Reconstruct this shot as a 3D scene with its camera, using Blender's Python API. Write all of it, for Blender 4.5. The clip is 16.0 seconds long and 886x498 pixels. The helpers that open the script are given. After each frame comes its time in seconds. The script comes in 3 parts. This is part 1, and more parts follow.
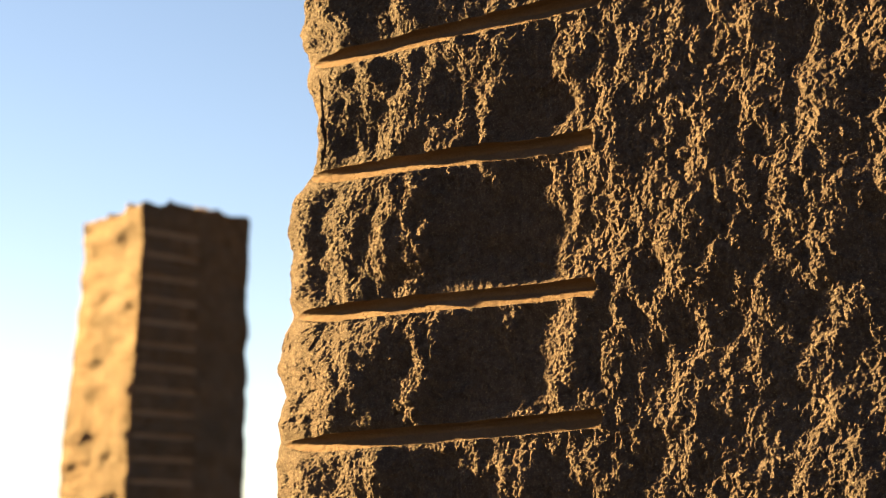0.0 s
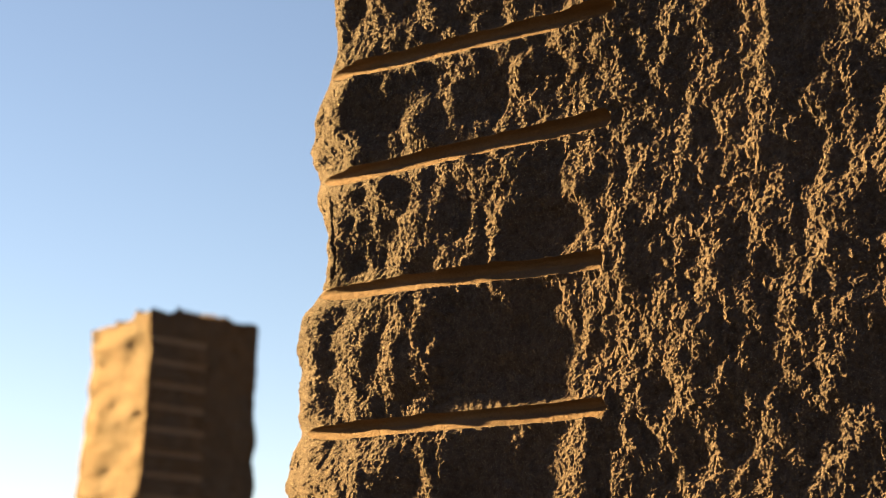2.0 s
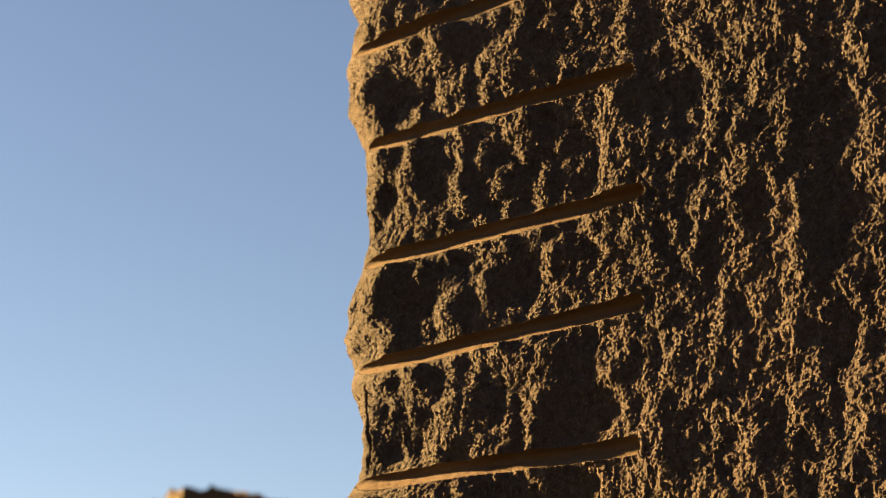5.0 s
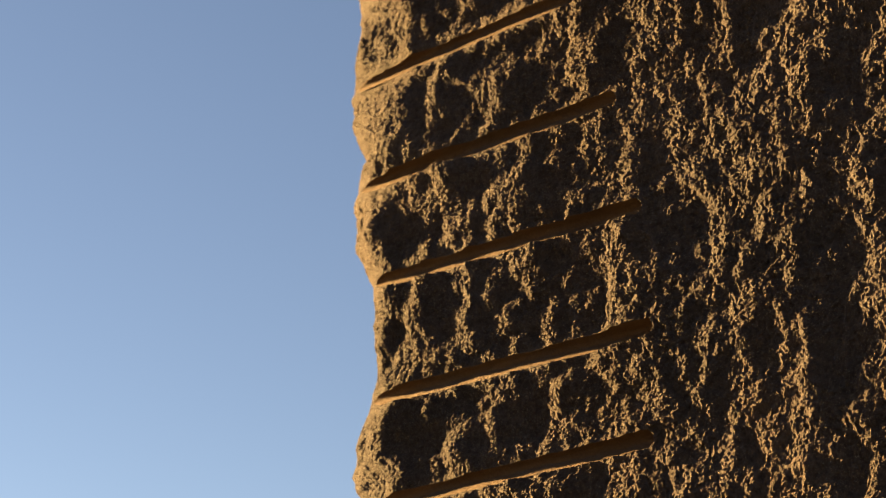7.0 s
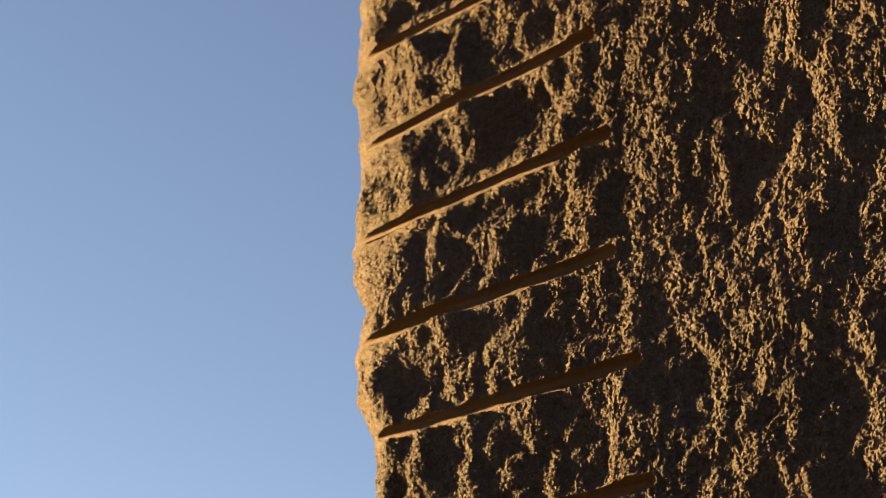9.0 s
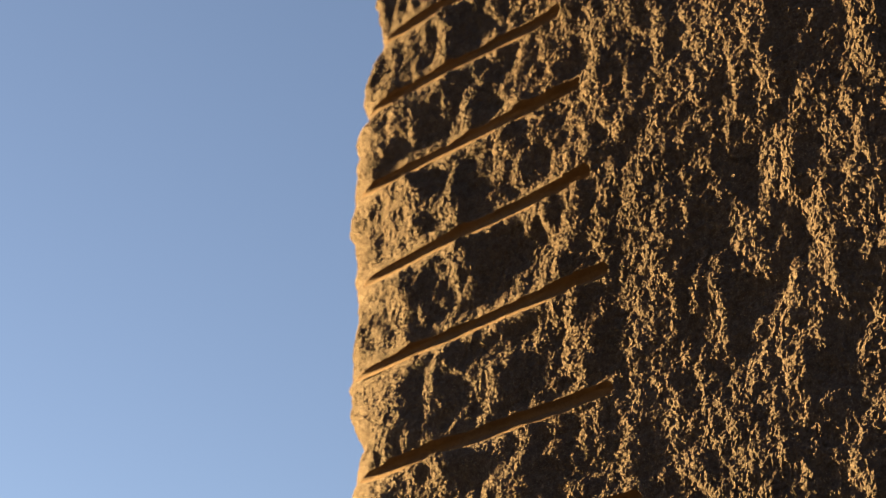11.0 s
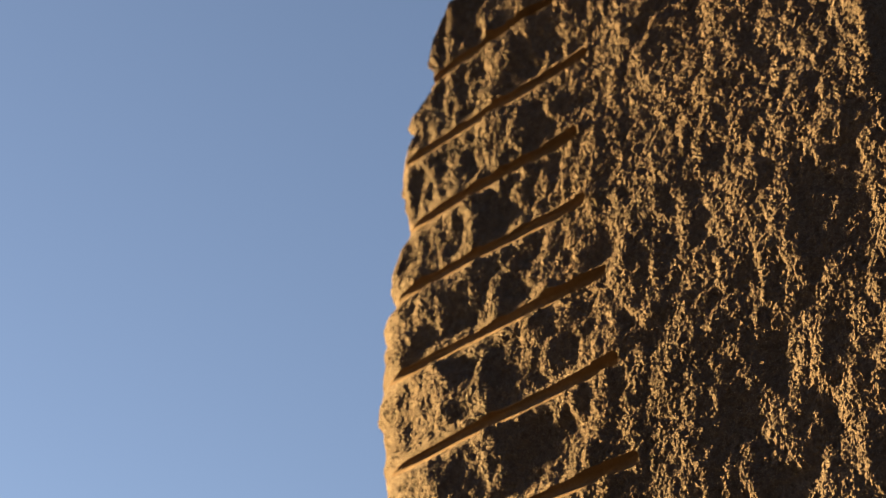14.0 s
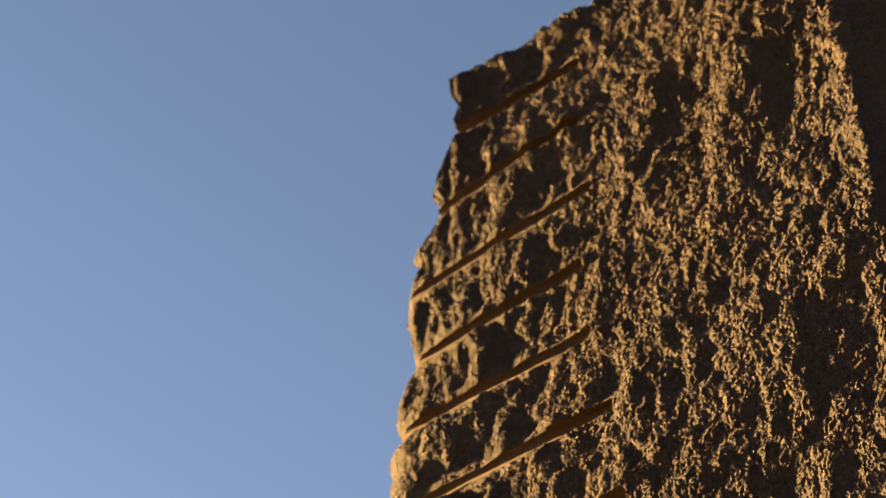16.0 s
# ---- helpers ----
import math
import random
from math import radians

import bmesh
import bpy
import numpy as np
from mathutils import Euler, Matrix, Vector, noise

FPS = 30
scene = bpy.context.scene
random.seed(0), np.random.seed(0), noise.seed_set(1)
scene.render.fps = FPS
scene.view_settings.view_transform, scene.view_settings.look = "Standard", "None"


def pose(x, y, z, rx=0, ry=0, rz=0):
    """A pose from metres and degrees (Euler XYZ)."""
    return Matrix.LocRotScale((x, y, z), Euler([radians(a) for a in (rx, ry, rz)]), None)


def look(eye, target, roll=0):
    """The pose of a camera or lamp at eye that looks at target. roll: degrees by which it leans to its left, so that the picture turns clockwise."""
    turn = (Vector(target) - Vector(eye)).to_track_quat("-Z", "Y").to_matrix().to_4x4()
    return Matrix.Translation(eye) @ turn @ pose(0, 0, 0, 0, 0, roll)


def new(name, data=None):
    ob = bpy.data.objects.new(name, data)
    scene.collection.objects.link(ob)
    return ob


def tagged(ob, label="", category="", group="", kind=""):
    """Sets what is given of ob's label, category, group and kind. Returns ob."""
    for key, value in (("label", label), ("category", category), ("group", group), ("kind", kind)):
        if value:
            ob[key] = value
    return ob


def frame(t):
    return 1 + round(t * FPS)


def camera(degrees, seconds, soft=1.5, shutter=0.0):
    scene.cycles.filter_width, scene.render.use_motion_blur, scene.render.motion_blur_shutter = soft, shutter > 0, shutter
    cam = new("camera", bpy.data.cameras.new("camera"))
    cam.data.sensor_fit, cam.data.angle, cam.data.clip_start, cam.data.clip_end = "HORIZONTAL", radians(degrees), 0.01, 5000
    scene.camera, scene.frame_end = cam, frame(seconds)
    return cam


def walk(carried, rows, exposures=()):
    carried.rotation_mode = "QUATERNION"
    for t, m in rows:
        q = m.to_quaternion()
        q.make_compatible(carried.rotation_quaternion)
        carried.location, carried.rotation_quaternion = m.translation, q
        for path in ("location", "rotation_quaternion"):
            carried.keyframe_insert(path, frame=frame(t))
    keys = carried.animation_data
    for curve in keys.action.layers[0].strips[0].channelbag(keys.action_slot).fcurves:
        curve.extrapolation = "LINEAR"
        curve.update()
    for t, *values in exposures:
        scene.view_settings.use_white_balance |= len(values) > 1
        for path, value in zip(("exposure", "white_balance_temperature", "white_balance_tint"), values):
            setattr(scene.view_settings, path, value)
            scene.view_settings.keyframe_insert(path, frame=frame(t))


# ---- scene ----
cam = camera(27.0, 16.0, soft=0.7)
cam.data.dof.use_dof = True
cam.data.dof.focus_distance = 2.52
cam.data.dof.aperture_fstop = 5.6
EYE = 1.5
# seconds, x, y, z from the first eye, yaw, pitch, roll
ROWS = [
    (0.0, 0.0000, 0.0000, 0.0000, -0.000, 10.000, 0.000),
    (0.5, 0.0002, -0.0007, 0.0039, -0.065, 10.678, -0.139),
    (1.0, 0.0003, -0.0017, 0.0089, -0.088, 11.562, -0.195),
    (1.5, -0.0001, -0.0028, 0.0140, -0.028, 12.462, -0.174),
    (2.0, -0.0015, -0.0038, 0.0186, 0.210, 13.284, -0.251),
    (2.5, -0.0033, -0.0054, 0.0251, 0.573, 14.431, -0.037),
    (3.0, -0.0043, -0.0067, 0.0297, 0.797, 15.256, 0.126),
    (5.5, -0.0067, -0.0136, 0.0519, 1.472, 19.262, 0.721),
    (6.0, -0.0053, -0.0152, 0.0563, 1.337, 20.071, 1.001),
    (6.5, -0.0069, -0.0175, 0.0624, 1.678, 21.202, 1.027),
    (7.0, -0.0075, -0.0198, 0.0682, 1.783, 22.282, 0.950),
    (7.5, -0.0072, -0.0219, 0.0731, 1.811, 23.201, 1.057),
    (8.0, -0.0066, -0.0240, 0.0780, 1.766, 24.123, 1.151),
    (8.5, -0.0065, -0.0265, 0.0834, 1.816, 25.155, 1.230),
    (9.0, -0.0068, -0.0301, 0.0908, 1.985, 26.562, 1.329),
    (11.5, -0.0055, -0.0431, 0.1144, 2.107, 31.225, 1.644),
    (12.0, -0.0070, -0.0459, 0.1190, 2.395, 32.152, 1.551),
    (12.5, -0.0076, -0.0488, 0.1234, 2.647, 33.062, 1.669),
    (13.0, -0.0077, -0.0514, 0.1274, 2.749, 33.884, 1.713),
    (13.5, -0.0076, -0.0544, 0.1318, 2.824, 34.818, 1.771),
    (14.0, -0.0085, -0.0575, 0.1362, 3.043, 35.729, 1.713),
    (14.5, -0.0083, -0.0611, 0.1410, 3.155, 36.766, 1.845),
    (15.0, -0.0080, -0.0641, 0.1451, 3.103, 37.647, 1.765),
    (15.5, -0.0084, -0.0672, 0.1489, 3.290, 38.499, 1.797),
    (16.0, -0.0082, -0.0709, 0.1535, 3.316, 39.513, 1.811),
]
walk(cam, [(t, pose(x, y, EYE + z, 90 + pitch, roll, yaw)) for t, x, y, z, yaw, pitch, roll in ROWS],
     exposures=[(0.0, 1.26), (3.0, 0.97), (5.5, 0.79), (9.0, 1.0), (11.5, 1.15), (16.0, 1.14)])

# ---- light ----
# the grooved face of the near stone: along it (to its right) and out of it
ALONG = Vector((0.77715, -0.62932, 0.0))
OUT = Vector((-0.62932, -0.77715, 0.0))
SUN_UP, SUN_GRAZE = radians(15.0), radians(10.0)
to_sun = (-ALONG * math.cos(SUN_GRAZE) + OUT * math.sin(SUN_GRAZE)) * math.cos(SUN_UP) + Vector((0, 0, math.sin(SUN_UP)))
sun_data = bpy.data.lights.new("sun", "SUN")
sun_data.energy, sun_data.angle, sun_data.color = 41.5, radians(2.5), (1.0, 0.622, 0.213)
sun = new("sun", sun_data)
sun.matrix_world = look(Vector((0, 0, 30)) + to_sun * 20, Vector((0, 0, 30)))

world = bpy.data.worlds.new("world")
scene.world = world
world.use_nodes = True
wt = world.node_tree
sky = wt.nodes.new("ShaderNodeTexSky")
sky.sky_type, sky.sun_disc = "NISHITA", False
sky.sun_elevation, sky.sun_rotation = SUN_UP, math.atan2(to_sun.x, to_sun.y)
sky.altitude, sky.air_density, sky.dust_density, sky.ozone_density = 1200.0, 1.0, 0.15, 2.0
tint = wt.nodes.new("ShaderNodeMix")
tint.data_type, tint.blend_type = "RGBA", "MULTIPLY"
tint.inputs[0].default_value, tint.inputs[7].default_value = 1.0, (1.235, 1.0, 0.885, 1)
wt.links.new(sky.outputs[0], tint.inputs[6])
wt.links.new(tint.outputs[2], wt.nodes["Background"].inputs[0])
wt.nodes["Background"].inputs[1].default_value = 0.095

# ---- materials ----


class Nodes:
    """A short way to write a node material."""

    def __init__(self, name):
        self.mat = bpy.data.materials.new(name)
        self.mat.use_nodes = True
        self.tree = self.mat.node_tree
        self.shader = self.tree.nodes["Principled BSDF"]
        self.place = self.tree.nodes.new("ShaderNodeTexCoord").outputs["Object"]

    def link(self, a, b):
        self.tree.links.new(a, b)

    def noise(self, scale, detail=4.0, rough=0.6, stretch=None):
        n = self.tree.nodes.new("ShaderNodeTexNoise")
        n.inputs["Scale"].default_value, n.inputs["Detail"].default_value, n.inputs["Roughness"].default_value = scale, detail, rough
        src = self.place
        if stretch:
            m = self.tree.nodes.new("ShaderNodeMapping")
            m.inputs["Scale"].default_value = stretch
            self.link(src, m.inputs["Vector"])
            src = m.outputs["Vector"]
        self.link(src, n.inputs["Vector"])
        return n.outputs["Fac"]

    def ramp(self, fac, stops):
        r = self.tree.nodes.new("ShaderNodeValToRGB")
        while len(r.color_ramp.elements) < len(stops):
            r.color_ramp.elements.new(0.5)
        for e, (p, c) in zip(r.color_ramp.elements, stops):
            e.position, e.color = p, (*c, 1) if len(c) == 3 else c
        self.link(fac, r.inputs[0])
        return r.outputs[0]

    def mix(self, fac, a, b, mode="MIX"):
        m = self.tree.nodes.new("ShaderNodeMix")
        m.data_type, m.blend_type = "RGBA", mode
        for sock, v in ((m.inputs[0], fac), (m.inputs[6], a), (m.inputs[7], b)):
            if isinstance(v, (int, float)):
                sock.default_value = v
            elif isinstance(v, tuple):
                sock.default_value = (*v, 1)
            else:
                self.link(v, sock)
        return m.outputs[2]

    def bump(self, layers):
        last = None
        for height, strength, dist in layers:
            b = self.tree.nodes.new("ShaderNodeBump")
            b.inputs["Strength"].default_value, b.inputs["Distance"].default_value = strength, dist
            self.link(height, b.inputs["Height"])
            if last:
                self.link(last, b.inputs["Normal"])
            last = b.outputs["Normal"]
        self.link(last, self.shader.inputs["Normal"])


def stone_material(name="rough_split_stone", rust=0.45, tone=(1.0, 1.0, 1.0), mottle=0.0):
    n = Nodes(name)
    base = n.ramp(n.noise(3.0, 5, 0.6), [(0.30, (0.036, 0.030, 0.029)), (0.52, (0.050, 0.041, 0.040)), (0.75, (0.066, 0.054, 0.051))])
    iron = n.ramp(n.noise(1.4, 5, 0.65, (1, 1, 0.45)), [(0.40, (0, 0, 0)), (0.68, (1, 1, 1))])
    col = n.mix(n.mix(1.0, iron, (rust, rust, rust), "MULTIPLY"), base, (0.070, 0.046, 0.031))
    col = n.mix(1.0, col, tone, "MULTIPLY")
    if mottle:
        col = n.mix(1.0, col, n.ramp(n.noise(9, 4, 0.65, (1, 1, 0.7)), [(0.32, (1 - mottle, 1 - 1.1 * mottle, 1 - 1.3 * mottle)), (0.5, (1, 1, 1)), (0.68, (1 + mottle, 1 + mottle, 1 + 1.2 * mottle))]), "MULTIPLY")
    grain = n.ramp(n.noise(260, 3, 0.7), [(0.30, (0.62, 0.62, 0.62)), (0.5, (1, 1, 1)), (0.72, (1.28, 1.26, 1.2))])
    col = n.mix(1.0, col, grain, "MULTIPLY")
    col = n.mix(1.0, col, n.ramp(n.noise(95, 3, 0.65), [(0.32, (0.66, 0.64, 0.62)), (0.5, (1, 1, 1)), (0.68, (1.30, 1.28, 1.22))]), "MULTIPLY")
    flecks = n.ramp(n.noise(620, 1, 0.5), [(0.66, (0, 0, 0)), (0.72, (1, 1, 1))])
    col = n.mix(n.mix(1.0, flecks, (0.5, 0.5, 0.5), "MULTIPLY"), col, (0.32, 0.28, 0.22))
    n.link(col, n.shader.inputs["Base Color"])
    n.link(n.ramp(n.noise(420, 2, 0.5), [(0.35, (0.9, 0.9, 0.9)), (0.75, (0.55, 0.55, 0.55))]), n.shader.inputs["Roughness"])
    n.shader.inputs["Specular IOR Level"].default_value = 0.08
    n.bump([(n.noise(200, 5, 0.75), 1.0, 0.0055), (n.noise(600, 3, 0.6), 1.0, 0.0015)])
    n.mat.cycles.use_bump_map_correction = False
    return n.mat


def groove_material(name="drilled_stone", pale=1.0):
    n = Nodes(name)
    base = n.ramp(n.noise(9.0, 5, 0.65, (0.5, 1, 1.5)), [(0.30, (0.068, 0.038, 0.021)), (0.55, (0.087, 0.051, 0.030)), (0.75, (0.104, 0.067, 0.042))])
    col = n.mix(1.0, base, n.ramp(n.noise(300, 2, 0.6), [(0.3, (0.75, 0.75, 0.75)), (0.7, (1.15, 1.15, 1.15))]), "MULTIPLY")
    col = n.mix(1.0, col, (0.88 * pale, 0.95 * pale, 1.04 * pale), "MULTIPLY")
    n.link(col, n.shader.inputs["Base Color"])
    n.shader.inputs["Roughness"].default_value = 0.85
    n.shader.inputs["Specular IOR Level"].default_value = 0.1
    n.bump([(n.noise(60, 4, 0.6, (1.0, 1, 1)), 0.7, 0.004), (n.noise(300, 4, 0.7), 0.9, 0.003)])
    return n.mat


def ground_material():
    n = Nodes("dry_grass_ground")
    col = n.ramp(n.noise(0.7, 8, 0.65), [(0.3, (0.010, 0.010, 0.007)), (0.55, (0.014, 0.013, 0.009)), (0.75, (0.020, 0.018, 0.012))])
    n.link(col, n.shader.inputs["Base Color"])
    n.shader.inputs["Roughness"].default_value = 0.95
    n.bump([(n.noise(14, 6, 0.7), 0.8, 0.03)])
    return n.mat


STONE, GROOVE, GROUND = stone_material(tone=(0.84, 0.825, 0.82)), groove_material(), ground_material()
# far grooves: paler colour in place of light on a wider lower shelf
PALE_GROOVE = groove_material("brightened_drilled_stone", 2.2)
FAR_STONE = stone_material("rust_stained_stone", 1.0, (1.10, 0.88, 0.61), 0.26)

# ---- noise for the stone's relief ----


def cells(x, y, seed, count):
    """Whole-numbered cells of x, y, the places in them, and a function that gives a neighbour cell's random numbers in 0..1."""
    ix, iy = np.floor(x).astype(np.int32), np.floor(y).astype(np.int32)
    fx, fy = (x - ix).astype(np.float32), (y - iy).astype(np.float32)
    ox, oy = ix.min() - 1, iy.min() - 1
    wide, high = int(ix.max() - ox + 2), int(iy.max() - oy + 2)
    table = np.random.default_rng(seed).random((count, wide * high), dtype=np.float32)
    base = (ix - ox) * high + (iy - oy)

    def numbers(dx, dy):
        at = base + (dx * high + dy)
        return [t[at] for t in table]

    return fx, fy, numbers


def swell(x, y, seed):
    """Smooth gradient noise, about -0.7 to 0.7."""
    fx, fy, numbers = cells(x, y, seed, 1)
    sx, sy = fx * fx * fx * (fx * (fx * 6 - 15) + 10), fy * fy * fy * (fy * (fy * 6 - 15) + 10)
    out = 0
    for dx in (0, 1):
        for dy in (0, 1):
            turn = numbers(dx, dy)[0] * np.float32(2 * np.pi)
            g = np.cos(turn) * (fx - dx) + np.sin(turn) * (fy - dy)
            out = out + g * (sx if dx else 1 - sx) * (sy if dy else 1 - sy)
    return out


def layers(x, y, seed, count, gain=0.5):
    out, size = 0, 1.0
    for i in range(count):
        out = out + size * swell(x * 2 ** i, y * 2 ** i, seed + i)
        size *= gain
    return out


def chips(x, y, seed, slope):
    """Broken scallops: the highest of randomly tilted shallow domes, one to a cell."""
    fx, fy, numbers = cells(x, y, seed, 5)
    best = np.full(x.shape, -1e9, dtype=np.float32)
    for dx in (-1, 0, 1):
        for dy in (-1, 0, 1):
            a, b, gx, gy, up = numbers(dx, dy)
            px, py = fx - dx - a, fy - dy - b
            best = np.maximum(best, slope * ((gx * 2 - 1) * px + (gy * 2 - 1) * py + 0.6 * up - 0.9 * (px * px + py * py)))
    return best


def grains(x, y, seed, lift, slope):
    """Angular crystals: each cell has its own height and tilt, with a small step to its neighbours."""
    fx, fy, numbers = cells(x, y, seed, 4)
    near, out = np.full(x.shape, 1e9, dtype=np.float32), np.zeros(x.shape, dtype=np.float32)
    for dx in (-1, 0, 1):
        for dy in (-1, 0, 1):
            a, b, turn, up = numbers(dx, dy)
            px, py = fx - dx - a, fy - dy - b
            d = px * px + py * py
            turn = turn * np.float32(2 * np.pi)
            h = lift * (up - 0.5) + slope * (np.cos(turn) * px + np.sin(turn) * py)
            closer = d < near
            out, near = np.where(closer, h, out), np.where(closer, d, near)
    return out


WAVES = ((0.40, 0.035), (0.17, 0.05), (0.080, 0.075), (0.042, 0.23), (0.024, 0.22), (0.013, 0.17), (0.0065, 0.22))


def relief(s, z, seed, step):
    """The stone's broken surface, metres out of the plane, at s along and z up."""
    wx = s + 0.006 * layers(s / 0.05, z / 0.05, seed + 90, 3)
    wz = z + 0.006 * layers(s / 0.05, z / 0.05, seed + 93, 3)
    h, fine, calm = 0, 0.0, 1.0
    if step < 0.006:
        # right of the holes and higher up the rock is broken finer
        fine = np.clip((s - 0.42) / 0.15, 0, 1) * np.clip((z - 2.3) / 0.6, 0.75, 1)
        # towards the left edge it broke in broader, smoother lumps
        calm = 1 - 0.42 * np.exp(-(np.clip(s, 0, None) / 0.17) ** 2)
    # from broad swells to single grains: wave length and steepness of each
    for i, (wave, steep) in enumerate(WAVES):
        if wave > 2.4 * step:
            h = h + wave * steep * (1 - 0.35 * fine * (0.03 < wave < 0.1)) * (calm if 0.01 < wave < 0.05 else 1) * swell(s / wave + 7.3 * i, z / (wave * 1.2) + 3.1 * i, seed + i)
    if step < 0.006:
        h = h - calm * (1 - 0.4 * fine) * 0.026 * chips(wx / 0.043, wz / 0.080, seed + 20, 0.18)
        h = h + calm * (1 - 0.4 * fine) * 0.032 * chips(wx / 0.055, wz / 0.085, seed + 22, 0.19)
        h = h + calm * 0.024 * chips(wx / 0.022, wz / 0.034, seed + 24, 0.16)
        h = h + (0.6 + 0.4 * calm + 0.4 * fine) * 0.0095 * grains(wx / 0.0095, wz / 0.011, seed + 30, 0.08, 0.20)
        h = h + (0.4 + 0.6 * calm) * 0.0045 * grains(s / 0.0045, z / 0.0050, seed + 40, 0.12, 0.38)
    return h


# ---- helpers for things ----


def grid_mesh(name, pts, quads, material, smooth=True):
    me = bpy.data.meshes.new(name)
    used = np.unique(quads)
    remap = np.full(len(pts), -1, dtype=np.int64)
    remap[used] = np.arange(len(used))
    q = remap[quads].astype(np.int32)
    me.vertices.add(len(used))
    me.vertices.foreach_set("co", pts[used].astype(np.float32).ravel())
    me.loops.add(q.size)
    me.loops.foreach_set("vertex_index", q.ravel())
    me.polygons.add(len(q))
    me.polygons.foreach_set("loop_start", np.arange(0, q.size, 4, dtype=np.int32))
    me.update(calc_edges=True)
    me.polygons.foreach_set("use_smooth", np.full(len(q), smooth))
    me.materials.append(material)
    return me


def plan(width, depth, turn, step, side_grow):
    """The stone's outline from the back of its left side, round the left corner, along the grooved face and round
    the right side and back: places, outward normals and the length along, 0 at the left corner."""
    p, n = [], []

    def straight(a, b, normal, fine, grow=1.0, most=0.05, back=False):
        """Points from a to b; the gaps grow from the fine one at a (or, with back, towards it at b)."""
        length, t, along = math.dist(a, b), 0.0, [0.0]
        while t + fine < length:
            t, fine = t + fine, min(most, fine * grow)
            along.append(t)
        share = [t / (along[-1] + fine) for t in along]
        if back:
            share = [1 - f for f in reversed(share)]
        for f in share:
            p.append((a[0] + (b[0] - a[0]) * f, a[1] + (b[1] - a[1]) * f))
            n.append(normal)

    def bend(cx, cy, r, start, count):
        for i in range(count):
            a = radians(start + 90.0 * i / count)
            p.append((cx + r * math.cos(a), cy + r * math.sin(a)))
            n.append((math.cos(a), math.sin(a)))

    r, r2 = turn
    straight((0, depth), (0, r), (-1, 0), step, side_grow[0], back=True)
    bend(r, r, r, 180, max(6, int(r * 1.6 / step)))
    straight((r, 0), (width - r2, 0), (0, -1), step)
    bend(width - r2, r2, r2, 270, max(5, int(r2 * 1.6 / step)))
    straight((width, r2), (width, depth), (1, 0), step, side_grow[1], 0.012)
    straight((width, depth), (0, depth), (0, 1), 0.05)
    p, n = np.array(p), np.array(n)
    gap = np.linalg.norm(np.diff(p, axis=0), axis=1)
    s = np.concatenate([[0], np.cumsum(gap)])
    front = np.argmax((n[:, 1] < -0.99))
    return p, n, s - s[front] + r


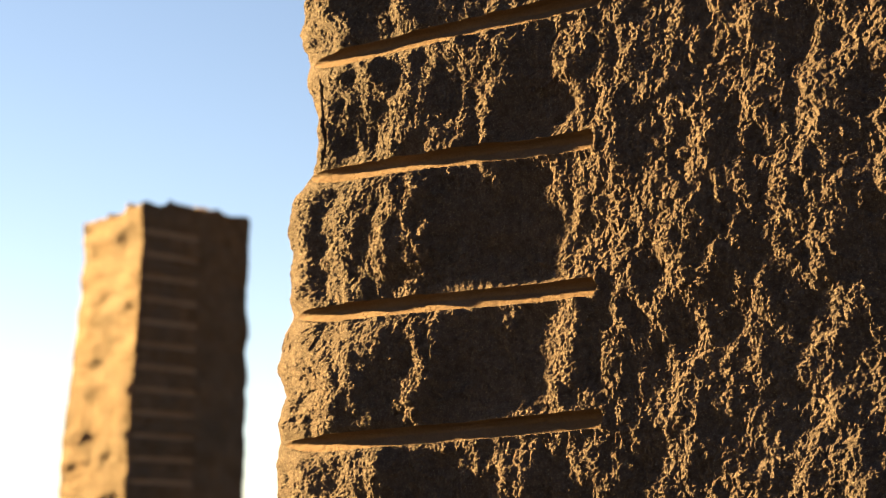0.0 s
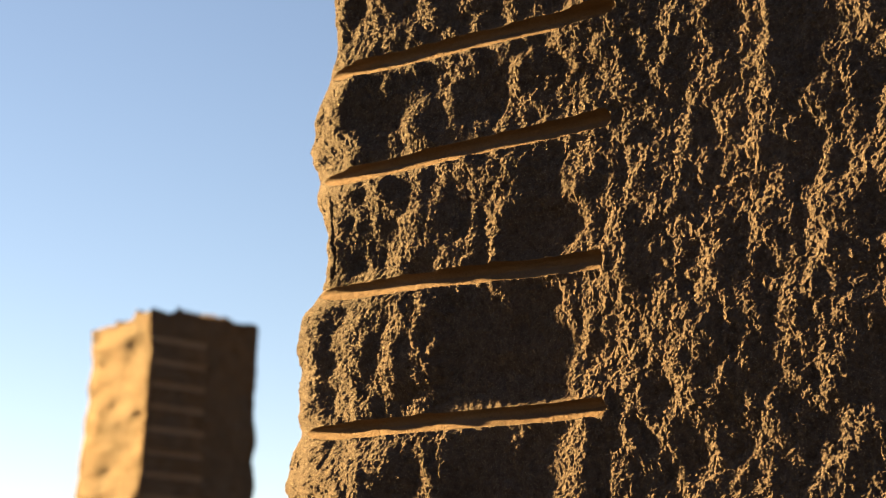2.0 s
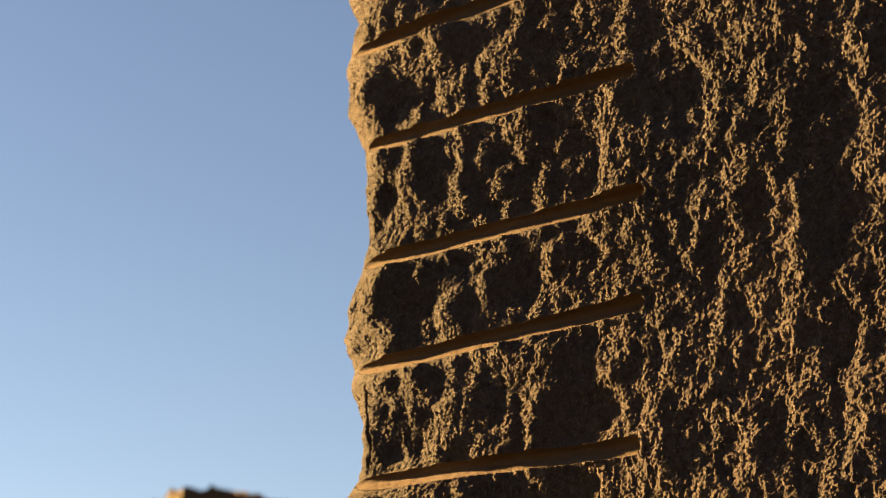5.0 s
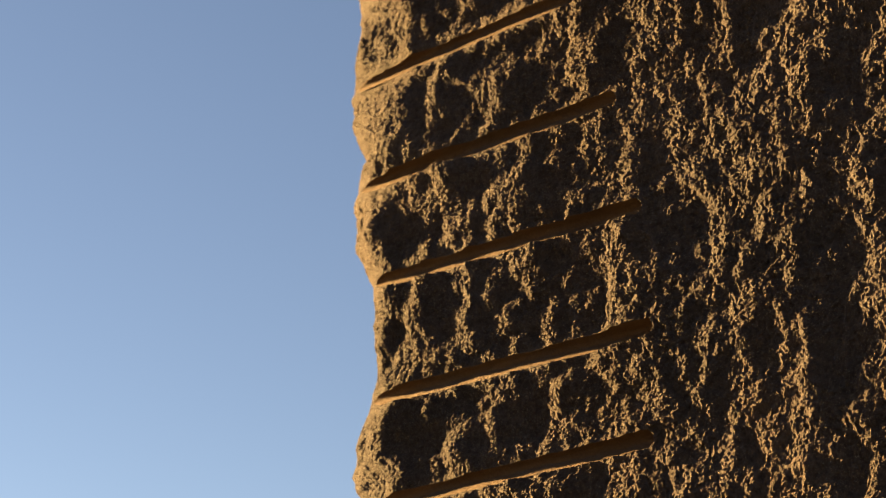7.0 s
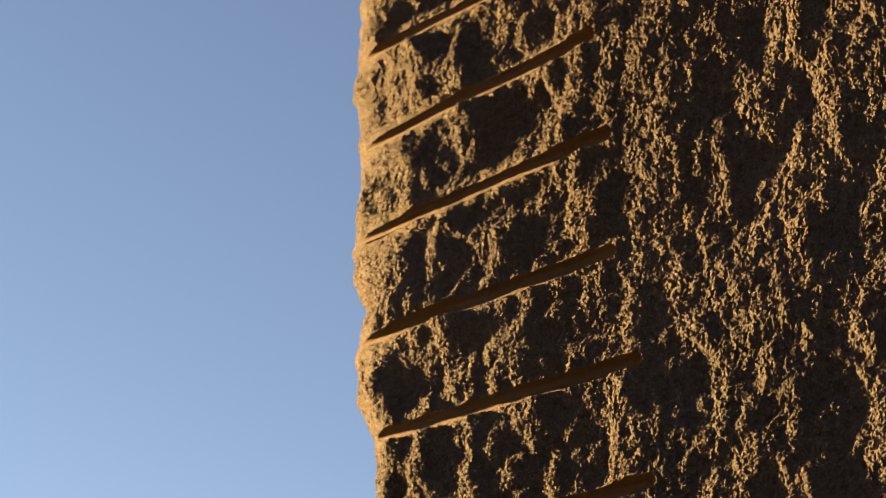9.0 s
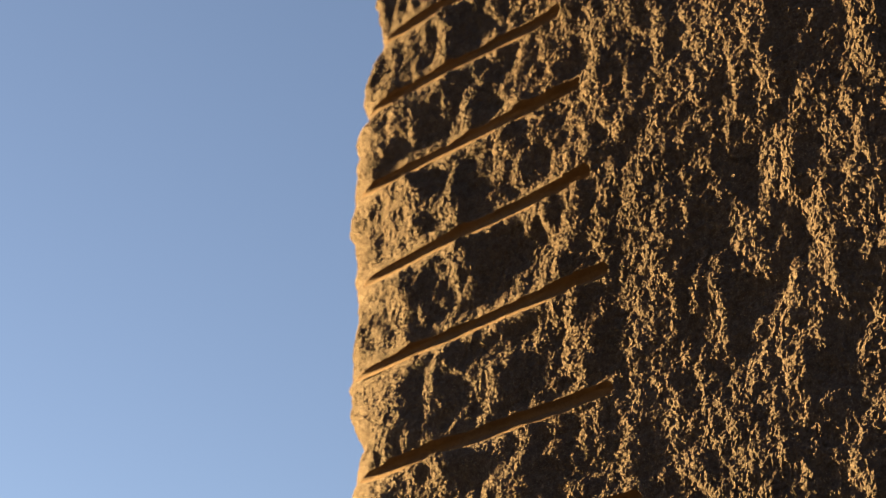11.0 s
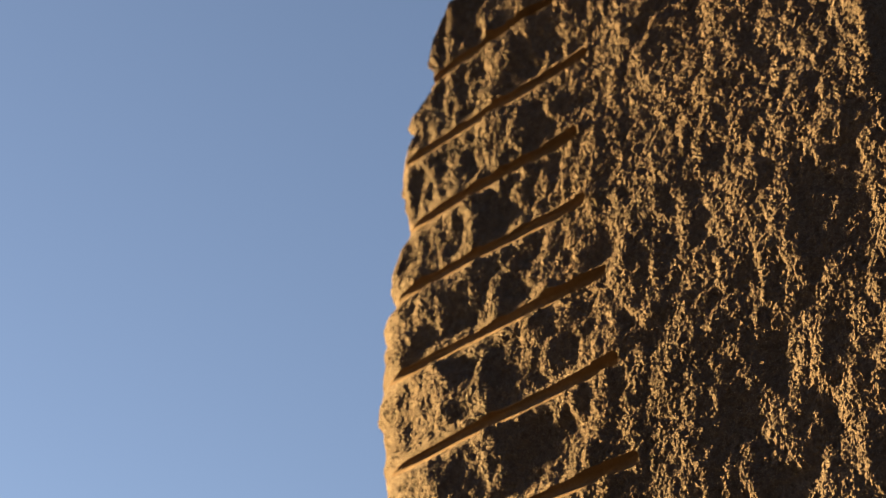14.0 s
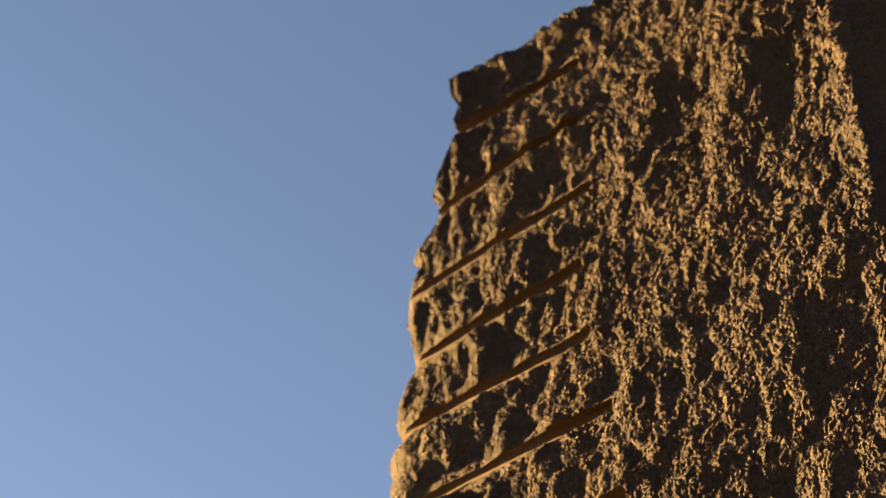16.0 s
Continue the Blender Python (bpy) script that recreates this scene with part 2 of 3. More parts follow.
def monolith(name, label, width, depth, top, grooves, groove_end, tilt, edge, dense_from, step, seed, scars, turn=(0.022, 0.015), bore=0.0118, round_off=0.019, groove_mat=None, step_far=1.0, lump=0.025, spread=0.0, crag=0.020, stone=None, sway=0.0, twist=((0, 0), (1, 0)), sag=((0, 1), (1, 1)), hole_sink=0.0, flare=(1.0, 1.0), cracks=(), side_grow=(1.2, 1.06), knobs=(), bevel=((0, 0), (1, 0)), shoulder=0.0, bow=((0, 0.010), (0.10, 0.0105), (0.19, 0.0125), (0.44, -0.010), (0.72, -0.002), (0.85, 0.005), (1.09, 0.012))):
    """A quarried upright stone. Local axes: x along the grooved face from its left corner, y into the stone, z up from the ground.
    grooves: heights of the drill holes' centres; groove_end: how far each runs from the corner; tilt: its rise to the right;
    edge: heights and the left corner's shift along x there."""
    p, n, s = plan(width, depth, turn, step, side_grow)
    # rows: coarse near the ground, then even, with the holes' own rows between
    rows = list(np.arange(-0.05, dense_from, step * 5))
    zs = [(z, -1, 0.0) for z in rows]
    marks = [dense_from] + [v for g in grooves for v in (g - bore, g + bore)] + [top]
    lean = [0.0] + [v for t in tilt for v in (t, t)] + [0.0]
    for i in range(len(marks) - 1):
        a, b = marks[i], marks[i + 1]
        if i % 2 == 1:
            count = max(6, int(round(2 * bore / step * 1.2)))
            cs = -np.cos(np.pi * np.arange(count) / count)
            k = i // 2
            zs += [(grooves[k] + bore * c, k, tilt[k]) for c in cs]
        else:
            count = max(2, int(round((b - a) / step)))
            for j in range(count):
                f = j / count
                zs.append((a + (b - a) * f, -1 if (j or not i) else i // 2 - 1, lean[i] * (1 - f) + lean[i + 1] * f))
    zs.append((top, -1, 0.0))
    zrow = np.array([v[0] for v in zs])
    krow = np.array([v[1] for v in zs])
    trow = np.array([v[2] for v in zs])
    S, Z0 = np.meshgrid(s, zrow)
    front = np.clip(-n[:, 1], 0, 1)[None, :]
    Z = Z0 + trow[:, None] * (p[:, 0][None, :] - 0.3) * front
    # a ragged top
    crest = crag * layers(s / 0.10, s * 0 + 3.3, seed + 60, 4, 0.7) - shoulder * np.clip(p[:, 1] / depth, 0, 1) * np.clip(1 - p[:, 0] / width, 0, 1)
    Z = Z + np.clip((Z0 - (top - 0.10)) / 0.10, 0, 1) ** 2 * crest[None, :]
    # bigger lumps near the left edge, and on the left side
    h = relief(S, Z, seed, step) * step_far
    h = h + lump * np.maximum(np.exp(-np.clip(p[:, 0], 0, None) / 0.13), spread)[None, :] * layers(S / 0.085, Z / 0.15, seed + 66, 3)
    h = h + sway * layers(S / 0.5, Z / 0.30, seed + 68, 3)
    sunk = np.zeros(h.shape)
    wander = layers(S / 0.08, Z / 0.10, seed + 71, 5, 0.65), layers(S / 0.08, Z / 0.10, seed + 77, 5, 0.65)
    for a, zc, ra, rz, drop, ridge in scars:
        # a flake lost: a flatter bed that falls away to the right behind a broken ridge
        u = (S - a) / ra + 0.28 * wander[0]
        v = (Z - zc) / rz + 0.40 * wander[1]
        inside = np.clip((1 - np.abs(v) ** 2.4 - np.abs(u) ** 2.4) * 1.5, 0, 1)
        rise = ridge * np.exp(-((u + 1.02) / 0.22) ** 2) * np.clip((1.15 - np.abs(v)) * 4, 0, 1)
        h = h * (1 - 0.10 * inside) + rise
        sunk = sunk - inside * drop * np.clip((u + 1) / 2, 0, 1)
    h = h - h.mean()
    h = h * (1 - 0.15 * np.interp(zrow, [b[0] for b in bevel], [b[1] for b in bevel])[:, None] * np.exp(-np.clip(p[:, 0], 0, None) / 0.04)[None, :])
    # the face sinks a little between its edge and the holes' ends, and swells beyond them
    bowed = front * np.interp(p[:, 0], [b[0] for b in bow], [b[1] for b in bow])[None, :] * (0.8 + 1.6 * layers(S / 0.30, Z / 0.34, seed + 63, 2)) * np.interp(zrow, [v[0] for v in sag], [v[1] for v in sag])[:, None]
    # knobs and hollows of the broken rock
    for a, zc, ra, rz, lift in knobs:
        # the side of a knob that faces the sun lies left of its top
        u = (S - a) / ra - (0.6 if lift > 0 else 0.2) + 0.30 * wander[0]
        v = (Z - zc) / rz + 0.30 * wander[1]
        h = h + (0.8 if lift < 0 else 1.7 if a < 0.25 else 1.1 if a < 0.58 else 0.7) * lift * np.exp(-(u * u + v * v) ** 1.2 * 0.8)
    for a, low, high, wide, deep in cracks:
        off = S - a - 0.012 * layers(S * 0 + 5.5, Z / 0.06, seed + 85, 3)
        h = h - deep * np.exp(-(off / wide) ** 2) * np.clip((Z - low) / 0.02, 0, 1) * np.clip((high - Z) / 0.02, 0, 1)
    # the holes: the rock stands full beside them
    ends = np.concatenate([np.array(groove_end), [0.0]])
    kk = np.where(krow >= 0, krow, len(grooves))
    gz = np.concatenate([np.array(grooves), [0.0]])[kk]
    dz = (zrow - gz)
    # its lower lip is worn to a slope
    bed = -np.minimum(np.sqrt(np.clip(bore ** 2 - dz ** 2, 0, None)), 0.8 * np.clip(dz + bore, 0, None)) - 0.0015
    wob = 0.0007 * layers(S / 0.02, Z / 0.02, seed + 80, 2)
    near = np.full(Z.shape, 1.0)
    for g, e, t in zip(grooves, groove_end, tilt):
        past = np.maximum(np.maximum(S - e, -0.03 - S), 0)
        near = np.minimum(near, np.hypot(Z - g - t * (S - 0.3), 3 * past) / (3.0 * bore))
    h = h + np.clip(1 - near, 0, 1) * np.clip(0.0015 - h, 0, None)
    # the holes' mouths at the left edge stand open
    mouth = np.clip(1.5 - 1.5 * near, 0, 1) * np.clip(1.5 - S / 0.06, 0, 1)
    h = h - mouth * np.clip(h - 0.0015, 0, None)
    beside = 0.4 + 0.6 * np.clip((near - 0.33) / 0.28, 0, 1)
    sunk = bowed * beside + sunk * np.clip(near * 1.2 - 0.2, 0, 1)
    cut = (krow >= 0)[:, None] & (np.abs(dz) < bore * 1.01)[:, None] & (S > -0.004) & (S < (ends[kk] - 0.6 * bore * np.clip(dz / bore, -1, 1) ** 2)[:, None]) & (front > 0.02)
    # the face rounds back towards its left edge, which is broken off to a bevel in places
    worn = np.interp(zrow, [b[0] for b in bevel], [b[1] for b in bevel])[:, None]
    pillow = (round_off * (np.exp(-np.clip(p[:, 0], 0, None) / 0.055) + 0.5 * np.exp(-np.clip(p[:, 0], 0, None) / 0.020)))[None, :]
    back = pillow + 0.017 * worn * np.exp(-(np.clip(p[:, 0], 0, None) / 0.034) ** 2)[None, :]
    # a hole runs on straight and comes out through the bevel
    cut = cut & (0.45 * pillow > back + bed[:, None] - 0.001)
    back = np.where(cut, 0.45 * pillow, back)
    h = np.where(cut, np.minimum(h, bed[:, None] + wob), h)
    shift = np.interp(zrow, [e[0] for e in edge], [e[1] for e in edge])
    shift = shift + 0.2 * lump * layers(zrow / 0.10, zrow * 0, seed + 50, 3)
    # a hole runs straight on where the face swells
    far_in = np.clip((S - 0.34) / 0.16, 0, 1)
    far_in = far_in * far_in * (3 - 2 * far_in)
    h = h + np.where(cut, sunk + far_in * np.minimum(-hole_sink - sunk, 0) * (hole_sink > 0), sunk)
    fade = np.exp(-np.clip(p[:, 0], 0, None) / 0.10)
    X = p[:, 0][None, :] + n[:, 0][None, :] * h + shift[:, None] * (fade * (flare[0] + (flare[1] - flare[0]) * np.clip(p[:, 1] / depth, 0, 1)))[None, :]
    Y = p[:, 1][None, :] + n[:, 1][None, :] * h + back + (np.interp(zrow, [t[0] for t in twist], [t[1] for t in twist])[:, None] * ((np.clip(p[:, 0], 0, None) - 0.2) * np.clip(1 - p[:, 1] / depth, 0, 1))[None, :])
    R, C = X.shape
    pts = np.stack([X, Y, Z], -1).reshape(-1, 3)
    # the top: rings that close over the middle
    mid = np.array([width / 2, depth / 2, 0])
    rim = pts[(R - 1) * C:]
    rings = []
    for f in (0.06, 0.14, 0.26, 0.45, 0.7, 0.999):
        ring = rim + (mid - rim) * np.array([f, f, 0])
        ring[:, 2] = top + (rim[:, 2] - top) * (1 - f) + 0.03 * f * layers(ring[:, 0] / 0.12, ring[:, 1] / 0.12, seed + 65, 3) + 0.01 * f
        rings.append(ring)
    pts = np.concatenate([pts] + rings)
    R2 = R + len(rings)
    i, j = np.meshgrid(np.arange(R2 - 1), np.arange(C), indexing="ij")
    j2 = (j + 1) % C
    quads = np.stack([i * C + j, i * C + j2, (i + 1) * C + j2, (i + 1) * C + j], -1)
    hole_quad = np.zeros((R2 - 1, C), dtype=int) - 1
    both = cut[:-1] & np.roll(cut, -1, 1)[:-1]
    is_hole = both & (krow[:-1] >= 0)[:, None]
    hole_quad[:R - 1] = np.where(is_hole, krow[:-1][:, None], -1)
    quads, flat = quads.reshape(-1, 4), hole_quad.ravel()
    thing = tagged(new(name), label, "stone monolith", "monoliths")
    body = new("body", grid_mesh("body", pts, quads[flat < 0], stone or STONE, False))
    body.parent = thing
    for k in range(len(grooves)):
        q = quads[flat == k]
        if len(q):
            g = new("drill_groove", grid_mesh("drill_groove", pts, q, groove_mat or GROOVE))
            g.parent = thing
            g["label"] = "smooth brown half-round drill groove"
    return thing


# ---- the place ----
me = bpy.data.meshes.new("ground")
bm = bmesh.new()
reach = 3000.0
bmesh.ops.create_grid(bm, x_segments=60, y_segments=60, size=reach)
bm.to_mesh(me)
bm.free()
me.materials.append(GROUND)
tagged(new("ground", me), "dry grassy ground round the standing stones", "ground", kind="structure")

# near stone: lower lips of its drill holes, metres above the first eye
LIPS = [0.195, 0.388, 0.603, 0.801, 0.972, 1.172, 1.361, 1.564, 1.751, 1.938, 2.111, 2.264, 2.435, 2.607, 2.772]
TILTS = [0.03, -0.01, -0.03, 0.015, -0.005, -0.02, 0.0, 0.005, 0.01, -0.01, -0.02, 0.0, 0.03, 0.05, 0.0]
ENDS = [-1.420, -1.425, -1.422, -1.415, -1.399, -1.412, -1.446, -1.430, -1.442, -1.448, -1.477, -1.485, -1.451, -1.468, -1.452]
# the left edge's shift along the face, every 4 cm up from the eye
EDGE = [-0.095, -0.095, -0.095, -0.093, -0.091, -0.091, -0.077, -0.055, -0.100, -0.102, -0.069, -0.064, -0.077, -0.075, -0.067, -0.041, -0.010, -0.010, -0.015, -0.031, -0.046, -0.031, -0.069, -0.044, -0.020, -0.005, 0.006, -0.004, 0.002, -0.005, -0.013, -0.030, -0.048, -0.045, -0.055, -0.042, -0.016, -0.046, -0.073, -0.064, -0.075, -0.075, -0.045, -0.046, -0.055, -0.066, -0.061, -0.050, -0.065, -0.055, -0.027, -0.034, -0.044, -0.008, -0.014, 0.004, 0.016, 0.040, 0.031, 0.025, 0.013, 0.021, 0.025, 0.060, 0.042, 0.132, 0.149, 0.116, 0.168, 0.271, 0.298, 0.364, 0.289, 0.274]
LEFT, BORE = -1.98, 0.0118
centres = [EYE + z + BORE - 0.003 for z in LIPS]
edge = [(0.0, -0.10)] + [(EYE + 0.04 * i, v) for i, v in enumerate(EDGE)]
SCARS = [
    (0.42, EYE + 0.500, 0.18, 0.105, 0.009, 0.016),
    (0.39, EYE + 0.295, 0.135, 0.080, 0.008, 0.012),
    (0.29, EYE + 0.120, 0.09, 0.070, 0.012, 0.008),
    (0.45, EYE + 0.660, 0.08, 0.050, 0.012, 0.006),
    (0.63, EYE + 1.120, 0.08, 0.075, 0.013, 0.003),
    (0.99, EYE + 1.855, 0.10, 0.095, 0.012, 0.006),
    (0.95, EYE + 2.270, 0.15, 0.270, 0.018, 0.000),
]
# knobs (+) and hollows (-) of the broken face: along, height over the eye, half width, half height, relief
KNOBS_LOW = [
    (0.14, 0.15, 0.050, 0.034, 0.006), (0.39, 0.15, 0.030, 0.036, 0.007), (0.26, 0.28, 0.017, 0.029, 0.009),
    (0.09, 0.30, 0.046, 0.088, 0.009), (0.46, 0.31, 0.034, 0.032, 0.006), (0.50, 0.35, 0.019, 0.056, 0.006),
    (0.17, 0.36, 0.028, 0.043, 0.006), (-0.02, 0.46, 0.025, 0.055, 0.005), (0.11, 0.51, 0.026, 0.076, 0.009),
    (0.17, 0.51, 0.023, 0.079, 0.010), (0.50, 0.53, 0.034, 0.037, 0.006), (0.70, 0.56, 0.061, 0.118, 0.005),
    (0.57, 0.61, 0.028, 0.073, 0.009), (0.31, 0.65, 0.019, 0.030, 0.007), (0.12, 0.68, 0.047, 0.064, -0.010),
    (0.21, 0.70, 0.034, 0.058, 0.008), (0.51, 0.72, 0.022, 0.050, 0.006), (0.38, 0.73, 0.047, 0.056, 0.006),
]
KNOBS_MIDDLE = [
    (0.13, 0.77, 0.023, 0.023, 0.007), (0.09, 0.84, 0.024, 0.047, 0.006), (0.48, 0.86, 0.020, 0.030, 0.007),
    (0.21, 0.86, 0.021, 0.032, 0.008), (0.51, 0.88, 0.040, 0.030, -0.008), (0.34, 0.88, 0.053, 0.036, -0.007),
    (0.06, 0.91, 0.024, 0.057, 0.006), (0.28, 0.91, 0.022, 0.064, 0.007), (0.14, 0.91, 0.047, 0.056, -0.007),
    (0.42, 0.91, 0.026, 0.044, 0.006), (0.08, 1.07, 0.037, 0.059, -0.008), (0.12, 1.11, 0.022, 0.069, 0.006),
    (0.23, 1.11, 0.016, 0.068, 0.007), (0.51, 1.12, 0.026, 0.064, 0.006), (0.36, 1.14, 0.022, 0.038, 0.006),
    (0.59, 1.15, 0.044, 0.063, -0.012),
]
KNOBS_SHOULDER = [
    (0.23, 1.23, 0.070, 0.045, -0.008), (0.31, 1.25, 0.028, 0.054, 0.008), (0.44, 1.25, 0.032, 0.057, 0.005),
    (0.12, 1.26, 0.061, 0.051, -0.008), (0.04, 1.28, 0.026, 0.073, 0.008), (0.38, 1.29, 0.039, 0.058, 0.005),
    (0.18, 1.34, 0.024, 0.031, 0.006), (0.29, 1.43, 0.030, 0.036, 0.008), (0.23, 1.43, 0.072, 0.036, -0.009),
    (0.06, 1.44, 0.064, 0.059, 0.010), (0.47, 1.48, 0.033, 0.071, 0.006), (0.33, 1.51, 0.070, 0.042, -0.008),
    (0.63, 1.55, 0.046, 0.090, 0.007), (0.14, 1.61, 0.026, 0.045, 0.006), (0.42, 1.62, 0.029, 0.048, 0.007),
    (0.34, 1.67, 0.071, 0.049, -0.009), (0.24, 1.69, 0.028, 0.061, 0.007), (0.12, 1.70, 0.026, 0.040, 0.006),
    (0.53, 1.70, 0.033, 0.042, -0.006),
]
KNOBS_UPPER = [
    (0.64, 1.72, 0.042, 0.063, 0.006), (0.42, 1.72, 0.023, 0.027, 0.006), (0.23, 1.81, 0.026, 0.052, 0.007),
    (0.15, 1.85, 0.024, 0.059, 0.006), (0.04, 1.90, 0.035, 0.037, -0.007), (0.12, 1.92, 0.027, 0.036, 0.006),
    (0.56, 1.94, 0.045, 0.080, 0.006), (0.20, 1.95, 0.078, 0.042, -0.007), (0.64, 1.96, 0.028, 0.022, -0.007),
    (0.46, 1.98, 0.018, 0.035, 0.007), (0.52, 1.99, 0.041, 0.046, -0.010), (0.14, 2.00, 0.081, 0.037, -0.009),
    (0.04, 2.01, 0.036, 0.051, 0.006), (0.67, 2.01, 0.055, 0.092, 0.006), (0.28, 2.02, 0.023, 0.074, 0.007),
    (0.34, 2.03, 0.063, 0.054, -0.009), (0.12, 2.07, 0.035, 0.038, 0.006),
]
KNOBS_TOP = [
    (0.45, 2.16, 0.022, 0.056, 0.006), (0.30, 2.16, 0.053, 0.038, -0.008), (0.14, 2.19, 0.070, 0.053, -0.009),
    (0.47, 2.20, 0.049, 0.075, 0.005), (0.22, 2.21, 0.025, 0.065, 0.007), (0.12, 2.35, 0.058, 0.062, -0.009),
    (0.29, 2.35, 0.061, 0.068, 0.007), (0.73, 2.43, 0.058, 0.105, -0.010), (0.40, 2.48, 0.067, 0.041, -0.007),
    (0.23, 2.51, 0.043, 0.072, -0.010), (0.31, 2.52, 0.035, 0.071, 0.007), (0.63, 2.52, 0.061, 0.096, 0.006),
    (0.37, 2.66, 0.042, 0.059, 0.005), (0.23, 2.69, 0.052, 0.061, -0.008), (0.57, 2.71, 0.052, 0.088, 0.005),
    (0.40, 2.83, 0.043, 0.031, -0.008), (0.30, 2.85, 0.066, 0.064, 0.006),
]
# the same beyond the holes' ends
PATCHES_LOW = [
    (0.63, 0.15, 0.031, 0.034, -0.008), (0.68, 0.16, 0.026, 0.045, 0.006), (0.73, 0.19, 0.034, 0.022, -0.008),
    (0.85, 0.20, 0.047, 0.036, -0.009), (0.94, 0.26, 0.030, 0.035, -0.008), (0.63, 0.28, 0.036, 0.038, -0.010),
    (0.96, 0.32, 0.023, 0.050, 0.005), (0.81, 0.33, 0.033, 0.044, 0.006), (0.88, 0.34, 0.036, 0.033, -0.009),
    (0.75, 0.34, 0.021, 0.038, -0.007), (0.90, 0.40, 0.028, 0.044, 0.005), (0.96, 0.41, 0.027, 0.036, -0.009),
    (0.67, 0.45, 0.031, 0.047, 0.005), (0.81, 0.55, 0.025, 0.038, -0.006), (0.72, 0.58, 0.026, 0.070, 0.006),
    (0.91, 0.60, 0.028, 0.045, 0.005), (0.97, 0.60, 0.031, 0.037, -0.010), (0.65, 0.60, 0.036, 0.032, -0.006),
    (0.81, 0.68, 0.034, 0.078, 0.005), (0.89, 0.69, 0.048, 0.046, -0.009), (0.58, 0.70, 0.038, 0.049, 0.005),
    (0.85, 0.71, 0.049, 0.046, -0.010),
]
PATCHES_MIDDLE = [
    (0.93, 0.82, 0.016, 0.046, 0.005), (0.88, 0.87, 0.041, 0.047, -0.010), (0.80, 0.90, 0.030, 0.057, 0.006),
    (0.76, 0.90, 0.022, 0.041, -0.008), (0.69, 0.92, 0.032, 0.075, 0.007), (0.87, 1.06, 0.034, 0.041, -0.008),
    (0.74, 1.09, 0.023, 0.026, -0.006), (0.92, 1.10, 0.021, 0.050, 0.005), (0.80, 1.15, 0.036, 0.078, 0.006),
    (0.72, 1.19, 0.037, 0.035, -0.007), (0.90, 1.25, 0.043, 0.034, -0.007),
]
PATCHES_UPPER = [
    (0.92, 1.33, 0.034, 0.051, -0.008), (0.76, 1.40, 0.038, 0.054, -0.008), (0.70, 1.41, 0.029, 0.038, -0.007),
    (0.81, 1.43, 0.037, 0.037, -0.006), (0.74, 1.44, 0.015, 0.047, 0.007), (0.74, 1.46, 0.019, 0.046, 0.006),
    (0.90, 1.49, 0.018, 0.046, -0.006), (0.92, 1.50, 0.022, 0.055, 0.005), (0.88, 1.51, 0.027, 0.037, -0.006),
    (1.00, 1.51, 0.030, 0.082, 0.006), (0.95, 1.52, 0.035, 0.074, 0.006), (0.59, 1.54, 0.047, 0.049, 0.006),
    (0.74, 1.55, 0.039, 0.039, -0.008), (0.75, 1.56, 0.034, 0.038, -0.007), (0.89, 1.61, 0.018, 0.057, 0.007),
    (0.83, 1.62, 0.043, 0.049, -0.009), (0.82, 1.65, 0.038, 0.049, -0.009), (0.80, 1.77, 0.020, 0.051, -0.006),
    (0.62, 1.77, 0.032, 0.032, -0.007), (1.04, 1.77, 0.022, 0.059, 0.008), (0.88, 1.90, 0.034, 0.064, 0.005),
]
PATCHES_TOP = [
    (0.98, 1.98, 0.028, 0.043, 0.007), (0.73, 2.00, 0.027, 0.034, -0.007), (0.97, 2.08, 0.039, 0.044, -0.009),
    (0.89, 2.18, 0.051, 0.046, -0.008), (0.79, 2.23, 0.044, 0.036, 0.005), (1.05, 2.31, 0.049, 0.144, 0.006),
    (0.95, 2.38, 0.021, 0.062, -0.006), (0.86, 2.45, 0.044, 0.103, 0.006), (0.78, 2.51, 0.040, 0.080, -0.008),
]
# how much of the left edge is broken off to a bevel, every 5 cm from 0.1 m over the eye
BEVEL = [0.1, 0.1, 0.4, 0.4, 0.4, 0.4, 0.5, 0.5, 0.5, 0.5, 0.1, 1.0, 1.0, 1.0, 1.0, 0.9, 0.8, 0.3, 0.5, 0.5, 0.5, 0.5, 1.0, 1.0, 0.3, 0.3, 1.0, 1.0, 1.0, 0.1, 1.0, 1.0, 1.0, 0.9, 0.9, 0.9, 0.1, 1.0, 1.0, 1.0, 0.5, 0.5, 0.3, 0.6, 0.7, 0.2, 0.2, 0.7, 0.7, 0.6, 0.8, 0.8, 0.3, 0.3, 0.1, 0.9, 0.9, 0.9]
